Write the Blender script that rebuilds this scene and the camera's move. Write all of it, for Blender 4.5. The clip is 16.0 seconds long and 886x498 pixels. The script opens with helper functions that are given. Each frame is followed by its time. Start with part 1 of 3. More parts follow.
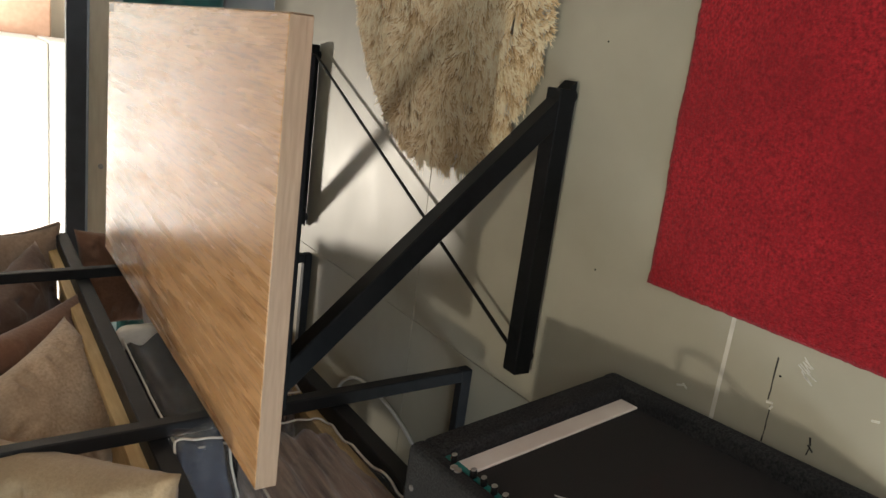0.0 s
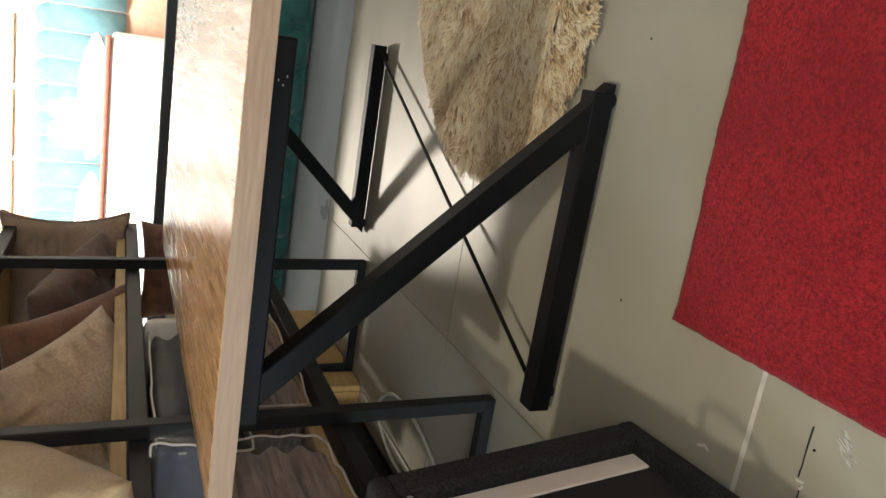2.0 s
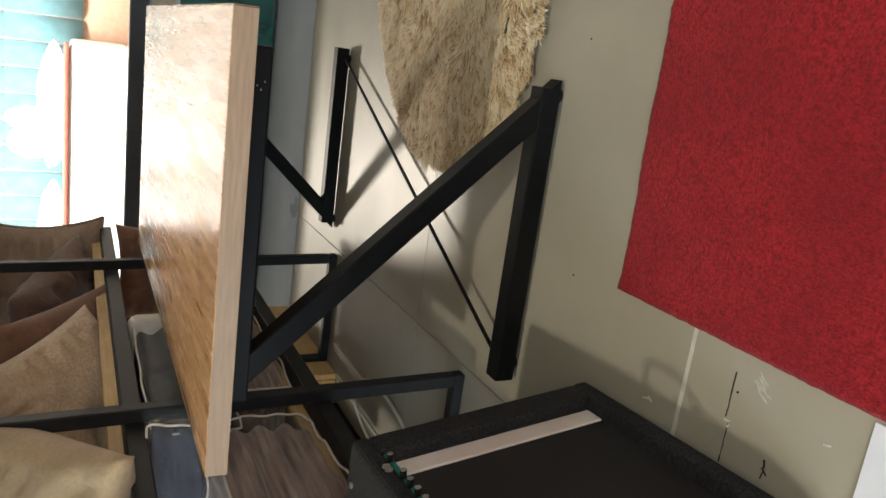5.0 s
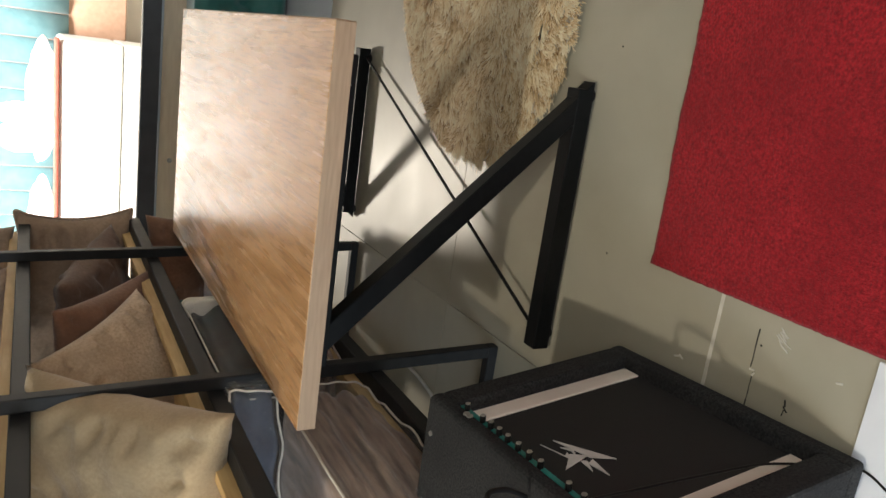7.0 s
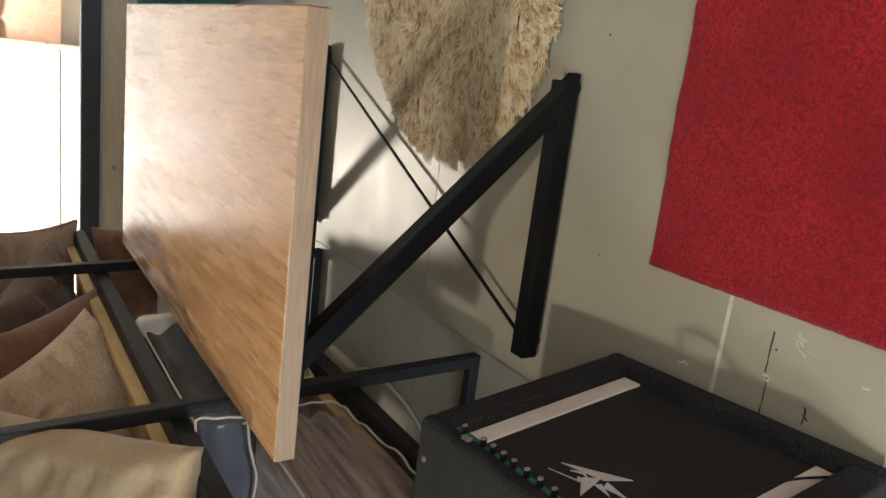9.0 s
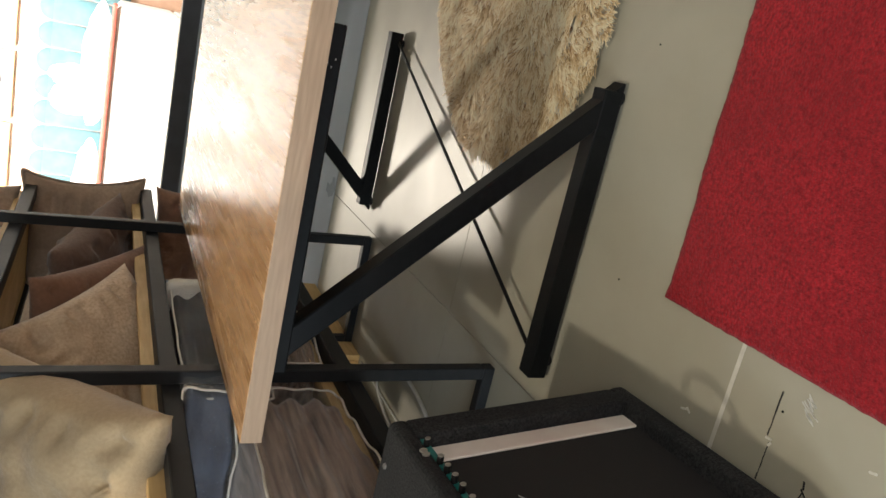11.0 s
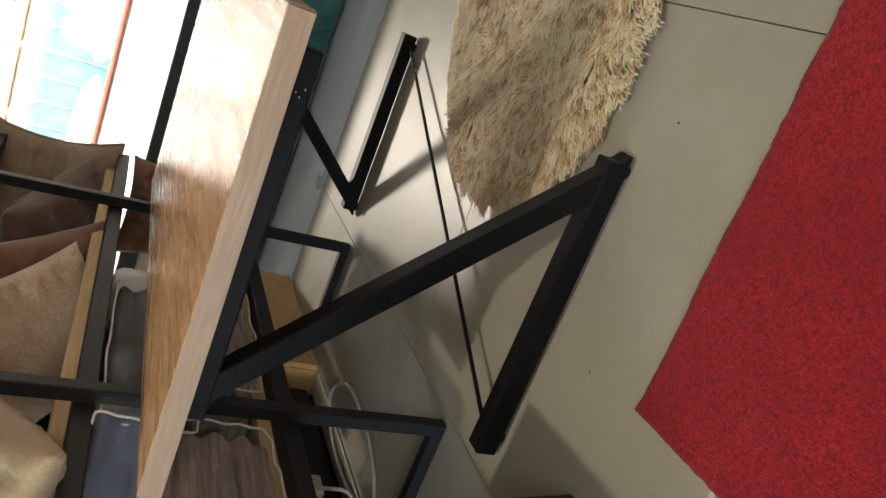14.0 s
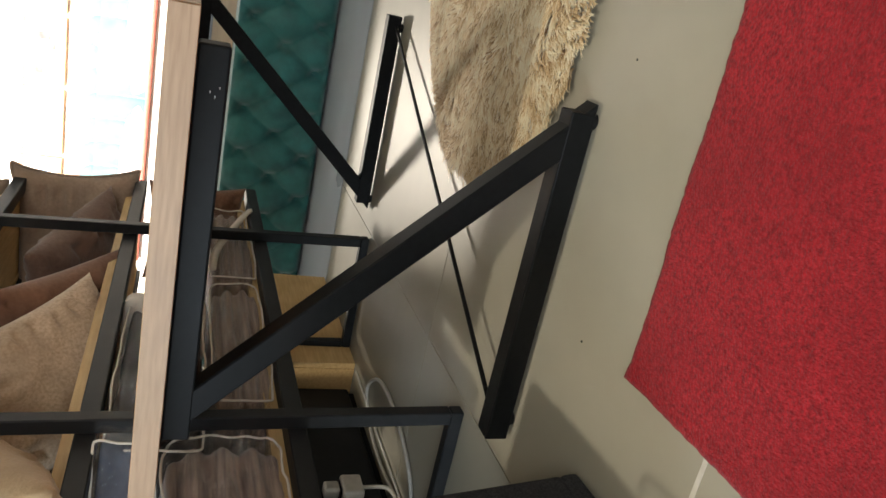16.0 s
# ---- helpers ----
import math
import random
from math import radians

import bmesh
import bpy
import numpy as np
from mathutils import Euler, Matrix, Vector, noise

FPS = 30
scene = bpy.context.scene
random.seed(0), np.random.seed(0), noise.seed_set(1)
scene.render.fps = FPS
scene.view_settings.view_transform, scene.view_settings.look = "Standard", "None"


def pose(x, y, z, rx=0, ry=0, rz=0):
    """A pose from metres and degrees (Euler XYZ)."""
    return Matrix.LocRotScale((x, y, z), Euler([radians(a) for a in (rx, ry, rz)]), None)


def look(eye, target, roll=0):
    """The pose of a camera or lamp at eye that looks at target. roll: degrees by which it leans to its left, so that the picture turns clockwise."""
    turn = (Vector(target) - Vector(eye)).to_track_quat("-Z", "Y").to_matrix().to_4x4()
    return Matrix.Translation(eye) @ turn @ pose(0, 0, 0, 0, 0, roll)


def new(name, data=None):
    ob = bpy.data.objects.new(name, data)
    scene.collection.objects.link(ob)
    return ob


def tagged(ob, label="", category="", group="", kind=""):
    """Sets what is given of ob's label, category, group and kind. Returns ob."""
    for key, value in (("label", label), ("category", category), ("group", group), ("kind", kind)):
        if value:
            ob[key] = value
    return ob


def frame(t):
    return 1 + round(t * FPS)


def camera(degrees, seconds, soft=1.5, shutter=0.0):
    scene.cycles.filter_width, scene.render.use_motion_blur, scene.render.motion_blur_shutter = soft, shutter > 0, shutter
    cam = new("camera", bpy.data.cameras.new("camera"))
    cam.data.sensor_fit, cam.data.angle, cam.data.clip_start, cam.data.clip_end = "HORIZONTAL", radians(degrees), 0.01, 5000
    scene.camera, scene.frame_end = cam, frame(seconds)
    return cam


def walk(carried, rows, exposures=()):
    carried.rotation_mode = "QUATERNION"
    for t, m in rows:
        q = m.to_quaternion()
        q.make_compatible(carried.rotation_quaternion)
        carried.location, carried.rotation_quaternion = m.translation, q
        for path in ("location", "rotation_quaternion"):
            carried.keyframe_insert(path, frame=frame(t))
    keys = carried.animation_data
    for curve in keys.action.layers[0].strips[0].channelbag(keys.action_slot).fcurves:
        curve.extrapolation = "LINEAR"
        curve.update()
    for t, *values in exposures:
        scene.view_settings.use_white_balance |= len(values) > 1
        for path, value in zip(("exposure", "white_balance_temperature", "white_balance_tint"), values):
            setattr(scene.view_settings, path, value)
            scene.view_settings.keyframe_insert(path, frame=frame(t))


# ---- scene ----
cam = camera(61.6, 16.0)
PATH = [
    (0, (0.748, -1.317, 1.228), (0.254, 0.283, 0.135), -92.0),
    (0.5, (0.791, -1.358, 1.217), (0.285, 0.314, 0.243), -92.4),
    (1, (0.797, -1.312, 1.142), (0.305, 0.409, 0.25), -90.2),
    (1.5, (0.745, -1.288, 1.039), (0.222, 0.484, 0.273), -89.5),
    (2, (0.735, -1.289, 0.935), (0.238, 0.469, 0.121), -87.2),
    (2.5, (0.736, -1.294, 0.88), (0.359, 0.465, 0.007), -86.9),
    (3, (0.728, -1.328, 0.891), (0.287, 0.434, 0.054), -87.3),
    (3.5, (0.723, -1.325, 0.879), (0.213, 0.422, 0.05), -87.7),
    (4, (0.738, -1.341, 0.883), (0.232, 0.401, 0.041), -88.4),
    (6.5, (0.748, -1.53, 1.249), (0.259, 0.153, 0.286), -90.0),
    (7, (0.745, -1.532, 1.28), (0.249, 0.145, 0.309), -90.1),
    (7.5, (0.731, -1.493, 1.302), (0.24, 0.16, 0.288), -90.4),
    (8, (0.706, -1.433, 1.305), (0.198, 0.207, 0.279), -91.4),
    (8.5, (0.703, -1.364, 1.316), (0.21, 0.227, 0.21), -92.8),
    (9, (0.716, -1.38, 1.274), (0.238, 0.233, 0.193), -91.9),
    (11.5, (0.74, -1.405, 1.037), (0.205, 0.33, 0.198), -83.5),
    (12, (0.791, -1.357, 1.032), (0.222, 0.348, 0.157), -84.2),
    (12.5, (0.839, -1.341, 1.054), (0.255, 0.362, 0.182), -85.2),
    (13, (0.87, -1.317, 1.061), (0.31, 0.39, 0.182), -86.4),
    (13.5, (0.899, -1.254, 1.027), (0.362, 0.477, 0.182), -81.9),
    (14, (0.855, -1.223, 0.946), (0.289, 0.492, 0.086), -75.9),
    (14.5, (0.827, -1.204, 0.816), (0.222, 0.505, -0.027), -77.9),
    (15, (0.835, -1.198, 0.739), (0.243, 0.501, -0.135), -81.7),
    (15.5, (0.85, -1.195, 0.725), (0.244, 0.49, -0.165), -83.4),
    (16, (0.886, -1.216, 0.73), (0.222, 0.54, 0.04), -84.8),
]
STOPS = [(0, -0.1), (1, -0.25), (1.5, -0.4), (2, 0.05), (2.5, 0.15), (3, 0.05), (4, 0.1), (6.5, -0.15), (7.5, 0.0), (8.5, 0.0), (9.2, 0.05), (11.5, 0.05), (13, 0.02),
         (14, 0.0), (14.5, 0.3), (15, 0.55), (15.5, 0.45), (16, 0.35)]
walk(cam, [(t, look(e, g, r)) for t, e, g, r in PATH], [(t, 1.87 + s) for t, s in STOPS])

# ---- world, sun and exposure ----
world = bpy.data.worlds.new("sky")
scene.world = world
world.use_nodes = True
wn = world.node_tree.nodes
sky = wn.new("ShaderNodeTexSky")
sky.sky_type = "NISHITA"
sky.sun_disc = False
sky.sun_elevation = radians(31)
sky.sun_rotation = radians(-10)
world.node_tree.links.new(sky.outputs[0], wn["Background"].inputs[0])
wn["Background"].inputs[1].default_value = 0.022
sun = new("sun", bpy.data.lights.new("sun", "SUN"))
sun.data.energy, sun.data.angle, sun.data.color = 0.42, radians(4.0), (1.0, 0.9, 0.76)
sun.matrix_world = look((-1.5, 8.25, 5), (0, 0, 0))


def daylight(name, at, target, w, h, watts, color):
    lamp = new(name, bpy.data.lights.new(name, "AREA"))
    lamp.data.shape, lamp.data.size, lamp.data.size_y, lamp.data.energy, lamp.data.color = "RECTANGLE", w, h, watts, color
    lamp.matrix_world = look(at, target)


# Added lamp, turned away from the room, only overexposes the bay.
daylight("bay_fill", (-1.0, 5.5, 3.5), (-1.0, 7.6, 1.1), 5.4, 1.4, 310, (1.0, 0.975, 0.93))
daylight("ceiling_downlight", (-0.83, -2.26, 4.58), (0.1, -0.6, 0), 0.14, 0.14, 23, (1.0, 0.915, 0.77))
daylight("daylight_in_shop_door", (-1.1, -3.4, 1.15), (-0.4, 0, 0.7), 0.6, 2.0, 19, (0.80, 0.91, 1.0))
# Added fill for bags, cushions and amplifier shadow; no window is known there.
daylight("front_fill", (1.9, -3.4, 1.45), (-0.2, 0.2, 0.7), 1.4, 1.5, 9, (1.0, 0.985, 0.96))
# Added bluish lamp meant to put a glare on the plastic bags.
daylight("side_fill", (-2.62, 3.4, 1.6), (0, 2.6, 0.6), 2.3, 1.5, 2, (0.74, 0.88, 1.0))


# ---- materials ----
def mat(name, c1, c2, rough=0.6, metal=0.0, scale=20.0, stretch=(1, 1, 1), bump=0.1, bump_scale=None, detail=6.0,
        c3=None, big=1.5, sheen=0.0, coat=0.0, spec=0.5, dist=0.002):
    """Two tones of grain, a third in large stains, a fine relief."""
    m = bpy.data.materials.new(name)
    m.use_nodes = True
    n, l = m.node_tree.nodes, m.node_tree.links
    b = n["Principled BSDF"]
    co = n.new("ShaderNodeTexCoord")
    mp = n.new("ShaderNodeMapping")
    mp.inputs["Scale"].default_value = stretch
    l.new(co.outputs["Object"], mp.inputs["Vector"])
    t1 = n.new("ShaderNodeTexNoise")
    t1.inputs["Scale"].default_value, t1.inputs["Detail"].default_value = scale, detail
    l.new(mp.outputs[0], t1.inputs["Vector"])
    r1 = n.new("ShaderNodeValToRGB")
    r1.color_ramp.elements[0].position, r1.color_ramp.elements[1].position = 0.32, 0.68
    r1.color_ramp.elements[0].color, r1.color_ramp.elements[1].color = (*c1, 1), (*c2, 1)
    l.new(t1.outputs[0], r1.inputs[0])
    out = r1.outputs[0]
    if c3:
        t2 = n.new("ShaderNodeTexNoise")
        t2.inputs["Scale"].default_value, t2.inputs["Detail"].default_value = big, 4
        l.new(co.outputs["Object"], t2.inputs["Vector"])
        r2 = n.new("ShaderNodeValToRGB")
        r2.color_ramp.elements[0].position, r2.color_ramp.elements[1].position = 0.4, 0.7
        r2.color_ramp.elements[0].color, r2.color_ramp.elements[1].color = (0, 0, 0, 1), (0.7, 0.7, 0.7, 1)
        l.new(t2.outputs[0], r2.inputs[0])
        mx = n.new("ShaderNodeMix")
        mx.data_type = "RGBA"
        l.new(r2.outputs[0], mx.inputs[0])
        l.new(out, mx.inputs[6])
        mx.inputs[7].default_value = (*c3, 1)
        out = mx.outputs[2]
    l.new(out, b.inputs["Base Color"])
    b.inputs["Metallic"].default_value = metal
    b.inputs["Specular IOR Level"].default_value = spec
    b.inputs["Coat Weight"].default_value = coat
    b.inputs["Coat Roughness"].default_value = 0.15
    if sheen:
        b.inputs["Sheen Weight"].default_value, b.inputs["Sheen Roughness"].default_value = sheen, 0.5
    mr = n.new("ShaderNodeMapRange")
    mr.inputs["To Min"].default_value, mr.inputs["To Max"].default_value = max(0.02, rough - 0.08), min(1, rough + 0.08)
    l.new(t1.outputs[0], mr.inputs["Value"])
    l.new(mr.outputs[0], b.inputs["Roughness"])
    if bump:
        t3 = t1
        if bump_scale:
            t3 = n.new("ShaderNodeTexNoise")
            t3.inputs["Scale"].default_value, t3.inputs["Detail"].default_value = bump_scale, 4
            l.new(mp.outputs[0], t3.inputs["Vector"])
        bp = n.new("ShaderNodeBump")
        bp.inputs["Strength"].default_value, bp.inputs["Distance"].default_value = bump, dist
        l.new(t3.outputs[0], bp.inputs["Height"])
        l.new(bp.outputs[0], b.inputs["Normal"])
    return m


def clear_plastic(name, gloss=0.12, rough=0.17, crinkle=20, depth=0.012):
    m = bpy.data.materials.new(name)
    m.use_nodes = True
    n, l = m.node_tree.nodes, m.node_tree.links
    tr, gl, mx = n.new("ShaderNodeBsdfTransparent"), n.new("ShaderNodeBsdfGlossy"), n.new("ShaderNodeMixShader")
    gl.inputs["Roughness"].default_value = rough
    lw, fr = n.new("ShaderNodeLayerWeight"), n.new("ShaderNodeMapRange")
    lw.inputs["Blend"].default_value = 0.35
    fr.inputs["To Min"].default_value, fr.inputs["To Max"].default_value = gloss, gloss + 0.12
    l.new(lw.outputs["Facing"], fr.inputs["Value"])
    t = n.new("ShaderNodeTexNoise")
    t.inputs["Scale"].default_value, t.inputs["Detail"].default_value = crinkle, 4
    t.inputs["Distortion"].default_value = 2.2
    bp = n.new("ShaderNodeBump")
    bp.inputs["Strength"].default_value, bp.inputs["Distance"].default_value = 1.0, depth
    l.new(t.outputs[0], bp.inputs["Height"])
    l.new(bp.outputs[0], gl.inputs["Normal"])
    l.new(bp.outputs[0], lw.inputs["Normal"])
    l.new(fr.outputs[0], mx.inputs[0])
    l.new(tr.outputs[0], mx.inputs[1])
    l.new(gl.outputs[0], mx.inputs[2])
    veil, mv = n.new("ShaderNodeBsdfDiffuse"), n.new("ShaderNodeMixShader")
    veil.inputs[0].default_value = (0.85, 0.86, 0.88, 1)
    l.new(bp.outputs[0], veil.inputs["Normal"])
    mv.inputs[0].default_value = 0.02
    l.new(mx.outputs[0], mv.inputs[1])
    l.new(veil.outputs[0], mv.inputs[2])
    l.new(mv.outputs[0], n["Material Output"].inputs[0])
    return m


def varied(m, low=0.8, high=1.15):
    """Lets each object of a material differ a little in brightness."""
    n, l = m.node_tree.nodes, m.node_tree.links
    b = n["Principled BSDF"]
    src = b.inputs["Base Color"].links[0].from_socket
    info, mr, mul = n.new("ShaderNodeObjectInfo"), n.new("ShaderNodeMapRange"), n.new("ShaderNodeMix")
    mul.data_type, mul.blend_type = "RGBA", "MULTIPLY"
    mul.inputs[0].default_value = 1
    mr.inputs["To Min"].default_value, mr.inputs["To Max"].default_value = low, high
    l.new(info.outputs["Random"], mr.inputs["Value"])
    l.new(src, mul.inputs[6])
    l.new(mr.outputs[0], mul.inputs[7])
    l.new(mul.outputs[2], b.inputs["Base Color"])
    return m


def oak_top():
    """Veneer: long soft bands along y, fine open pores, slow waves of colour."""
    m = mat("oak_veneer", (0.42, 0.225, 0.092), (0.56, 0.335, 0.16), 0.27, scale=3.2, stretch=(11, 0.8, 11), bump=0.0, c3=(0.42, 0.235, 0.105), big=1.6, detail=9, spec=0.45)
    n, l = m.node_tree.nodes, m.node_tree.links
    b = n["Principled BSDF"]
    co = next(k for k in n if k.type == "TEX_COORD")
    mp = n.new("ShaderNodeMapping")
    mp.inputs["Scale"].default_value = (150, 9, 1)
    mp.inputs["Rotation"].default_value = (0, 0, radians(4))
    l.new(co.outputs["Object"], mp.inputs["Vector"])
    wob = n.new("ShaderNodeTexNoise")
    wob.inputs["Scale"].default_value, wob.inputs["Detail"].default_value, wob.inputs["Distortion"].default_value = 1.0, 3, 0.8
    l.new(mp.outputs[0], wob.inputs["Vector"])
    r = n.new("ShaderNodeValToRGB")
    r.color_ramp.elements[0].position, r.color_ramp.elements[1].position = 0.36, 0.5
    r.color_ramp.elements[0].color, r.color_ramp.elements[1].color = (0.60, 0.54, 0.48, 1), (1, 1, 1, 1)
    l.new(wob.outputs[0], r.inputs[0])
    mx = n.new("ShaderNodeMix")
    mx.data_type, mx.blend_type = "RGBA", "MULTIPLY"
    mx.inputs[0].default_value = 0.9
    l.new(b.inputs["Base Color"].links[0].from_socket, mx.inputs[6])
    l.new(r.outputs[0], mx.inputs[7])
    l.new(mx.outputs[2], b.inputs["Base Color"])
    bp = n.new("ShaderNodeBump")
    bp.inputs["Strength"].default_value, bp.inputs["Distance"].default_value = 0.1, 0.0006
    l.new(wob.outputs[0], bp.inputs["Height"])
    l.new(bp.outputs[0], b.inputs["Normal"])
    return m


OAK = oak_top()
OAK_EDGE = mat("oak_edge", (0.27, 0.185, 0.115), (0.39, 0.28, 0.185), 0.5, scale=10, stretch=(1.2, 16, 16), bump=0.1, detail=8,
               c3=(0.29, 0.20, 0.13), big=3)
BLACK = mat("black_powder_coat", (0.0035, 0.0042, 0.0045), (0.0062, 0.007, 0.0075), 0.42, scale=60, bump=0.05, c3=(0.008, 0.008, 0.008), big=5, spec=0.12)
BLACK2 = mat("charcoal_paint", (0.008, 0.0095, 0.0105), (0.014, 0.0155, 0.017), 0.5, scale=40, bump=0.06, c3=(0.024, 0.024, 0.025), big=4, spec=0.2)
PINE = mat("pale_pine", (0.56, 0.37, 0.16), (0.70, 0.50, 0.24), 0.55, scale=8, stretch=(12, 1, 12), bump=0.08, c3=(0.47, 0.28, 0.11), big=4, spec=0.25)
FLOOR = varied(mat("greige_tile", (0.318, 0.299, 0.232), (0.363, 0.342, 0.27), 0.38, scale=5, bump=0.03, bump_scale=40, c3=(0.275, 0.258, 0.20), big=1.3, spec=0.28), 0.97, 1.03)
GROUT = mat("grey_grout", (0.20, 0.18, 0.16), (0.28, 0.26, 0.23), 0.8, scale=30)
WHITE_GROUT = mat("white_grout", (0.46, 0.44, 0.39), (0.58, 0.56, 0.50), 0.8, scale=30)
RED = mat("red_felt", (0.15, 0.007, 0.010), (0.41, 0.019, 0.027), 0.95, scale=165, bump=1.0, bump_scale=260, c3=(0.19, 0.009, 0.013), big=3.5,
          sheen=0.1, spec=0.1, dist=0.004)
WALL = mat("pale_taupe_paint", (0.48, 0.45, 0.40), (0.56, 0.53, 0.48), 0.8, scale=6, bump=0.05, c3=(0.44, 0.41, 0.36))
CEIL = mat("pale_ceiling", (0.60, 0.585, 0.56), (0.68, 0.665, 0.64), 0.9, scale=6)
GREEN = mat("green_velvet", (0.006, 0.10, 0.095), (0.018, 0.19, 0.18), 0.55, scale=12, bump=0.1, bump_scale=60, sheen=0.6, c3=(0.006, 0.11, 0.095))
TEAL = mat("pale_teal_velvet", (0.055, 0.135, 0.15), (0.08, 0.17, 0.185), 0.7, scale=10, sheen=0.5)
TAN = mat("tan_suede", (0.42, 0.25, 0.17), (0.52, 0.33, 0.23), 0.85, scale=14, bump=0.1, c3=(0.40, 0.24, 0.16))
LINEN = mat("white_cotton", (0.78, 0.77, 0.75), (0.84, 0.83, 0.81), 0.85, scale=30, bump=0.15)
WARMWHITE = mat("warm_white_paint", (0.74, 0.68, 0.60), (0.80, 0.74, 0.66), 0.8, scale=6, bump=0.05, c3=(0.72, 0.66, 0.58))
PIPING = mat("rust_red_piping", (0.30, 0.075, 0.05), (0.40, 0.11, 0.075), 0.7, scale=25)
BEIGE = mat("beige_board", (0.66, 0.54, 0.40), (0.74, 0.62, 0.47), 0.6, scale=8, stretch=(1, 1, 8), bump=0.05)
TOLEX = mat("black_amp_carpet", (0.008, 0.008, 0.0085), (0.048, 0.049, 0.049), 0.85, scale=220, bump=0.8, c3=(0.014, 0.014, 0.015), big=6, dist=0.003, spec=0.2)
GRILLE = mat("black_grille_cloth", (0.007, 0.007, 0.007), (0.012, 0.0115, 0.0115), 0.8, scale=300, bump=0.3)
STRIP = mat("dirty_white_trim", (0.78, 0.72, 0.64), (0.85, 0.79, 0.71), 0.6, scale=15, c3=(0.62, 0.52, 0.44), big=6)
TEALP = mat("teal_panel", (0.0, 0.14, 0.13), (0.01, 0.22, 0.20), 0.4, scale=30)
KNOB = mat("worn_metal_knob", (0.30, 0.28, 0.26), (0.5, 0.48, 0.45), 0.4, 0.7, scale=40)
LOGO = mat("silver_paint", (0.52, 0.50, 0.48), (0.62, 0.60, 0.58), 0.4, scale=40)
CABLE_W = mat("white_cable", (0.5, 0.49, 0.45), (0.6, 0.58, 0.54), 0.5, scale=40)
CABLE_B = mat("black_cable", (0.006, 0.006, 0.006), (0.01, 0.01, 0.01), 0.5, scale=40, spec=0.2)
PLASTIC = clear_plastic("clear_plastic", 0.06, 0.05, 12, 0.045)
SHINY = clear_plastic("shiny_plastic", 0.2, 0.08, 14, 0.035)
# Long dark and light streaks put the shading of folds into the fleece colour.
FLEECE = mat("brown_fleece", (0.10, 0.065, 0.05), (0.40, 0.29, 0.22), 0.95, scale=6, stretch=(7, 0.6, 14), bump=0.3, bump_scale=90, c3=(0.27, 0.18, 0.135), big=8, sheen=0.3, dist=0.002)
FLEECE_D = mat("dark_brown_fleece", (0.012, 0.009, 0.008), (0.034, 0.025, 0.021), 0.95, scale=12, bump=0.5, bump_scale=90, c3=(0.02, 0.014, 0.012), big=8, spec=0.1, dist=0.006)
QUILT = mat("navy_quilt", (0.05, 0.062, 0.095), (0.14, 0.165, 0.22), 0.8, scale=14, bump=0.5, bump_scale=60, c3=(0.05, 0.06, 0.09), big=6, dist=0.006)
SEAM = mat("cream_binding", (0.62, 0.57, 0.49), (0.72, 0.67, 0.59), 0.8, scale=40)


def cloth(name, c1, c2, weave=220, sheen=0.3):
    return mat(name, c1, c2, 0.9, scale=weave, bump=0.5, c3=tuple(0.8 * v for v in c1), big=7, sheen=sheen, dist=0.003, spec=0.2)


CREAM = cloth("cream_cushion_cotton", (0.37, 0.275, 0.16), (0.44, 0.335, 0.205), 120)
OAT = cloth("oat_linen_weave", (0.50, 0.37, 0.25), (0.74, 0.59, 0.43), 110)
BROWN = cloth("rust_brown_suede", (0.22, 0.115, 0.073), (0.29, 0.16, 0.105), 80)
DARKBR = cloth("dark_brown_suede", (0.165, 0.10, 0.074), (0.22, 0.14, 0.105), 80)
TAUPE = cloth("taupe_suede", (0.36, 0.26, 0.19), (0.46, 0.34, 0.25), 80)


# ---- building helpers ----
def thing(name, label, category, at=(0, 0, 0), group="", kind="", turn=0):
    ob = tagged(new(name), label, category, group, kind)
    ob.matrix_basis = pose(*at, 0, 0, turn)
    return ob


def part(name, bm, material, parent=None, label="", smooth=False, kind=""):
    me = bpy.data.meshes.new(name)
    bmesh.ops.recalc_face_normals(bm, faces=bm.faces[:])
    bm.to_mesh(me)
    bm.free()
    if smooth:
        for p in me.polygons:
            p.use_smooth = True
    me.materials.append(material)
    ob = new(name, me)
    if parent:
        ob.parent = parent
    return tagged(ob, label, kind=kind)


def box(lo, hi, bev=0.002, seg=1, bm=None):
    bm = bm or bmesh.new()
    lo, hi = Vector(lo), Vector(hi)
    r = bmesh.ops.create_cube(bm, size=1, matrix=Matrix.Translation((lo + hi) / 2) @ Matrix.Diagonal((*(hi - lo), 1)))
    if bev:
        es = list({e for v in r["verts"] for e in v.link_edges})
        bmesh.ops.bevel(bm, geom=es, offset=bev, segments=seg, affect="EDGES", profile=0.5)
    return bm


def prism(outline, y0, y1, bev=0.002):
    """An outline in x and z, drawn out along y."""
    bm = bmesh.new()
    a = [bm.verts.new((x, y0, z)) for x, z in outline]
    b = [bm.verts.new((x, y1, z)) for x, z in outline]
    bm.faces.new(a)
    bm.faces.new(b[::-1])
    for i in range(len(a)):
        j = (i + 1) % len(a)
        bm.faces.new((a[j], a[i], b[i], b[j]))
    bmesh.ops.recalc_face_normals(bm, faces=bm.faces[:])
    if bev:
        bmesh.ops.bevel(bm, geom=bm.edges[:], offset=bev, segments=1, affect="EDGES")
    return bm


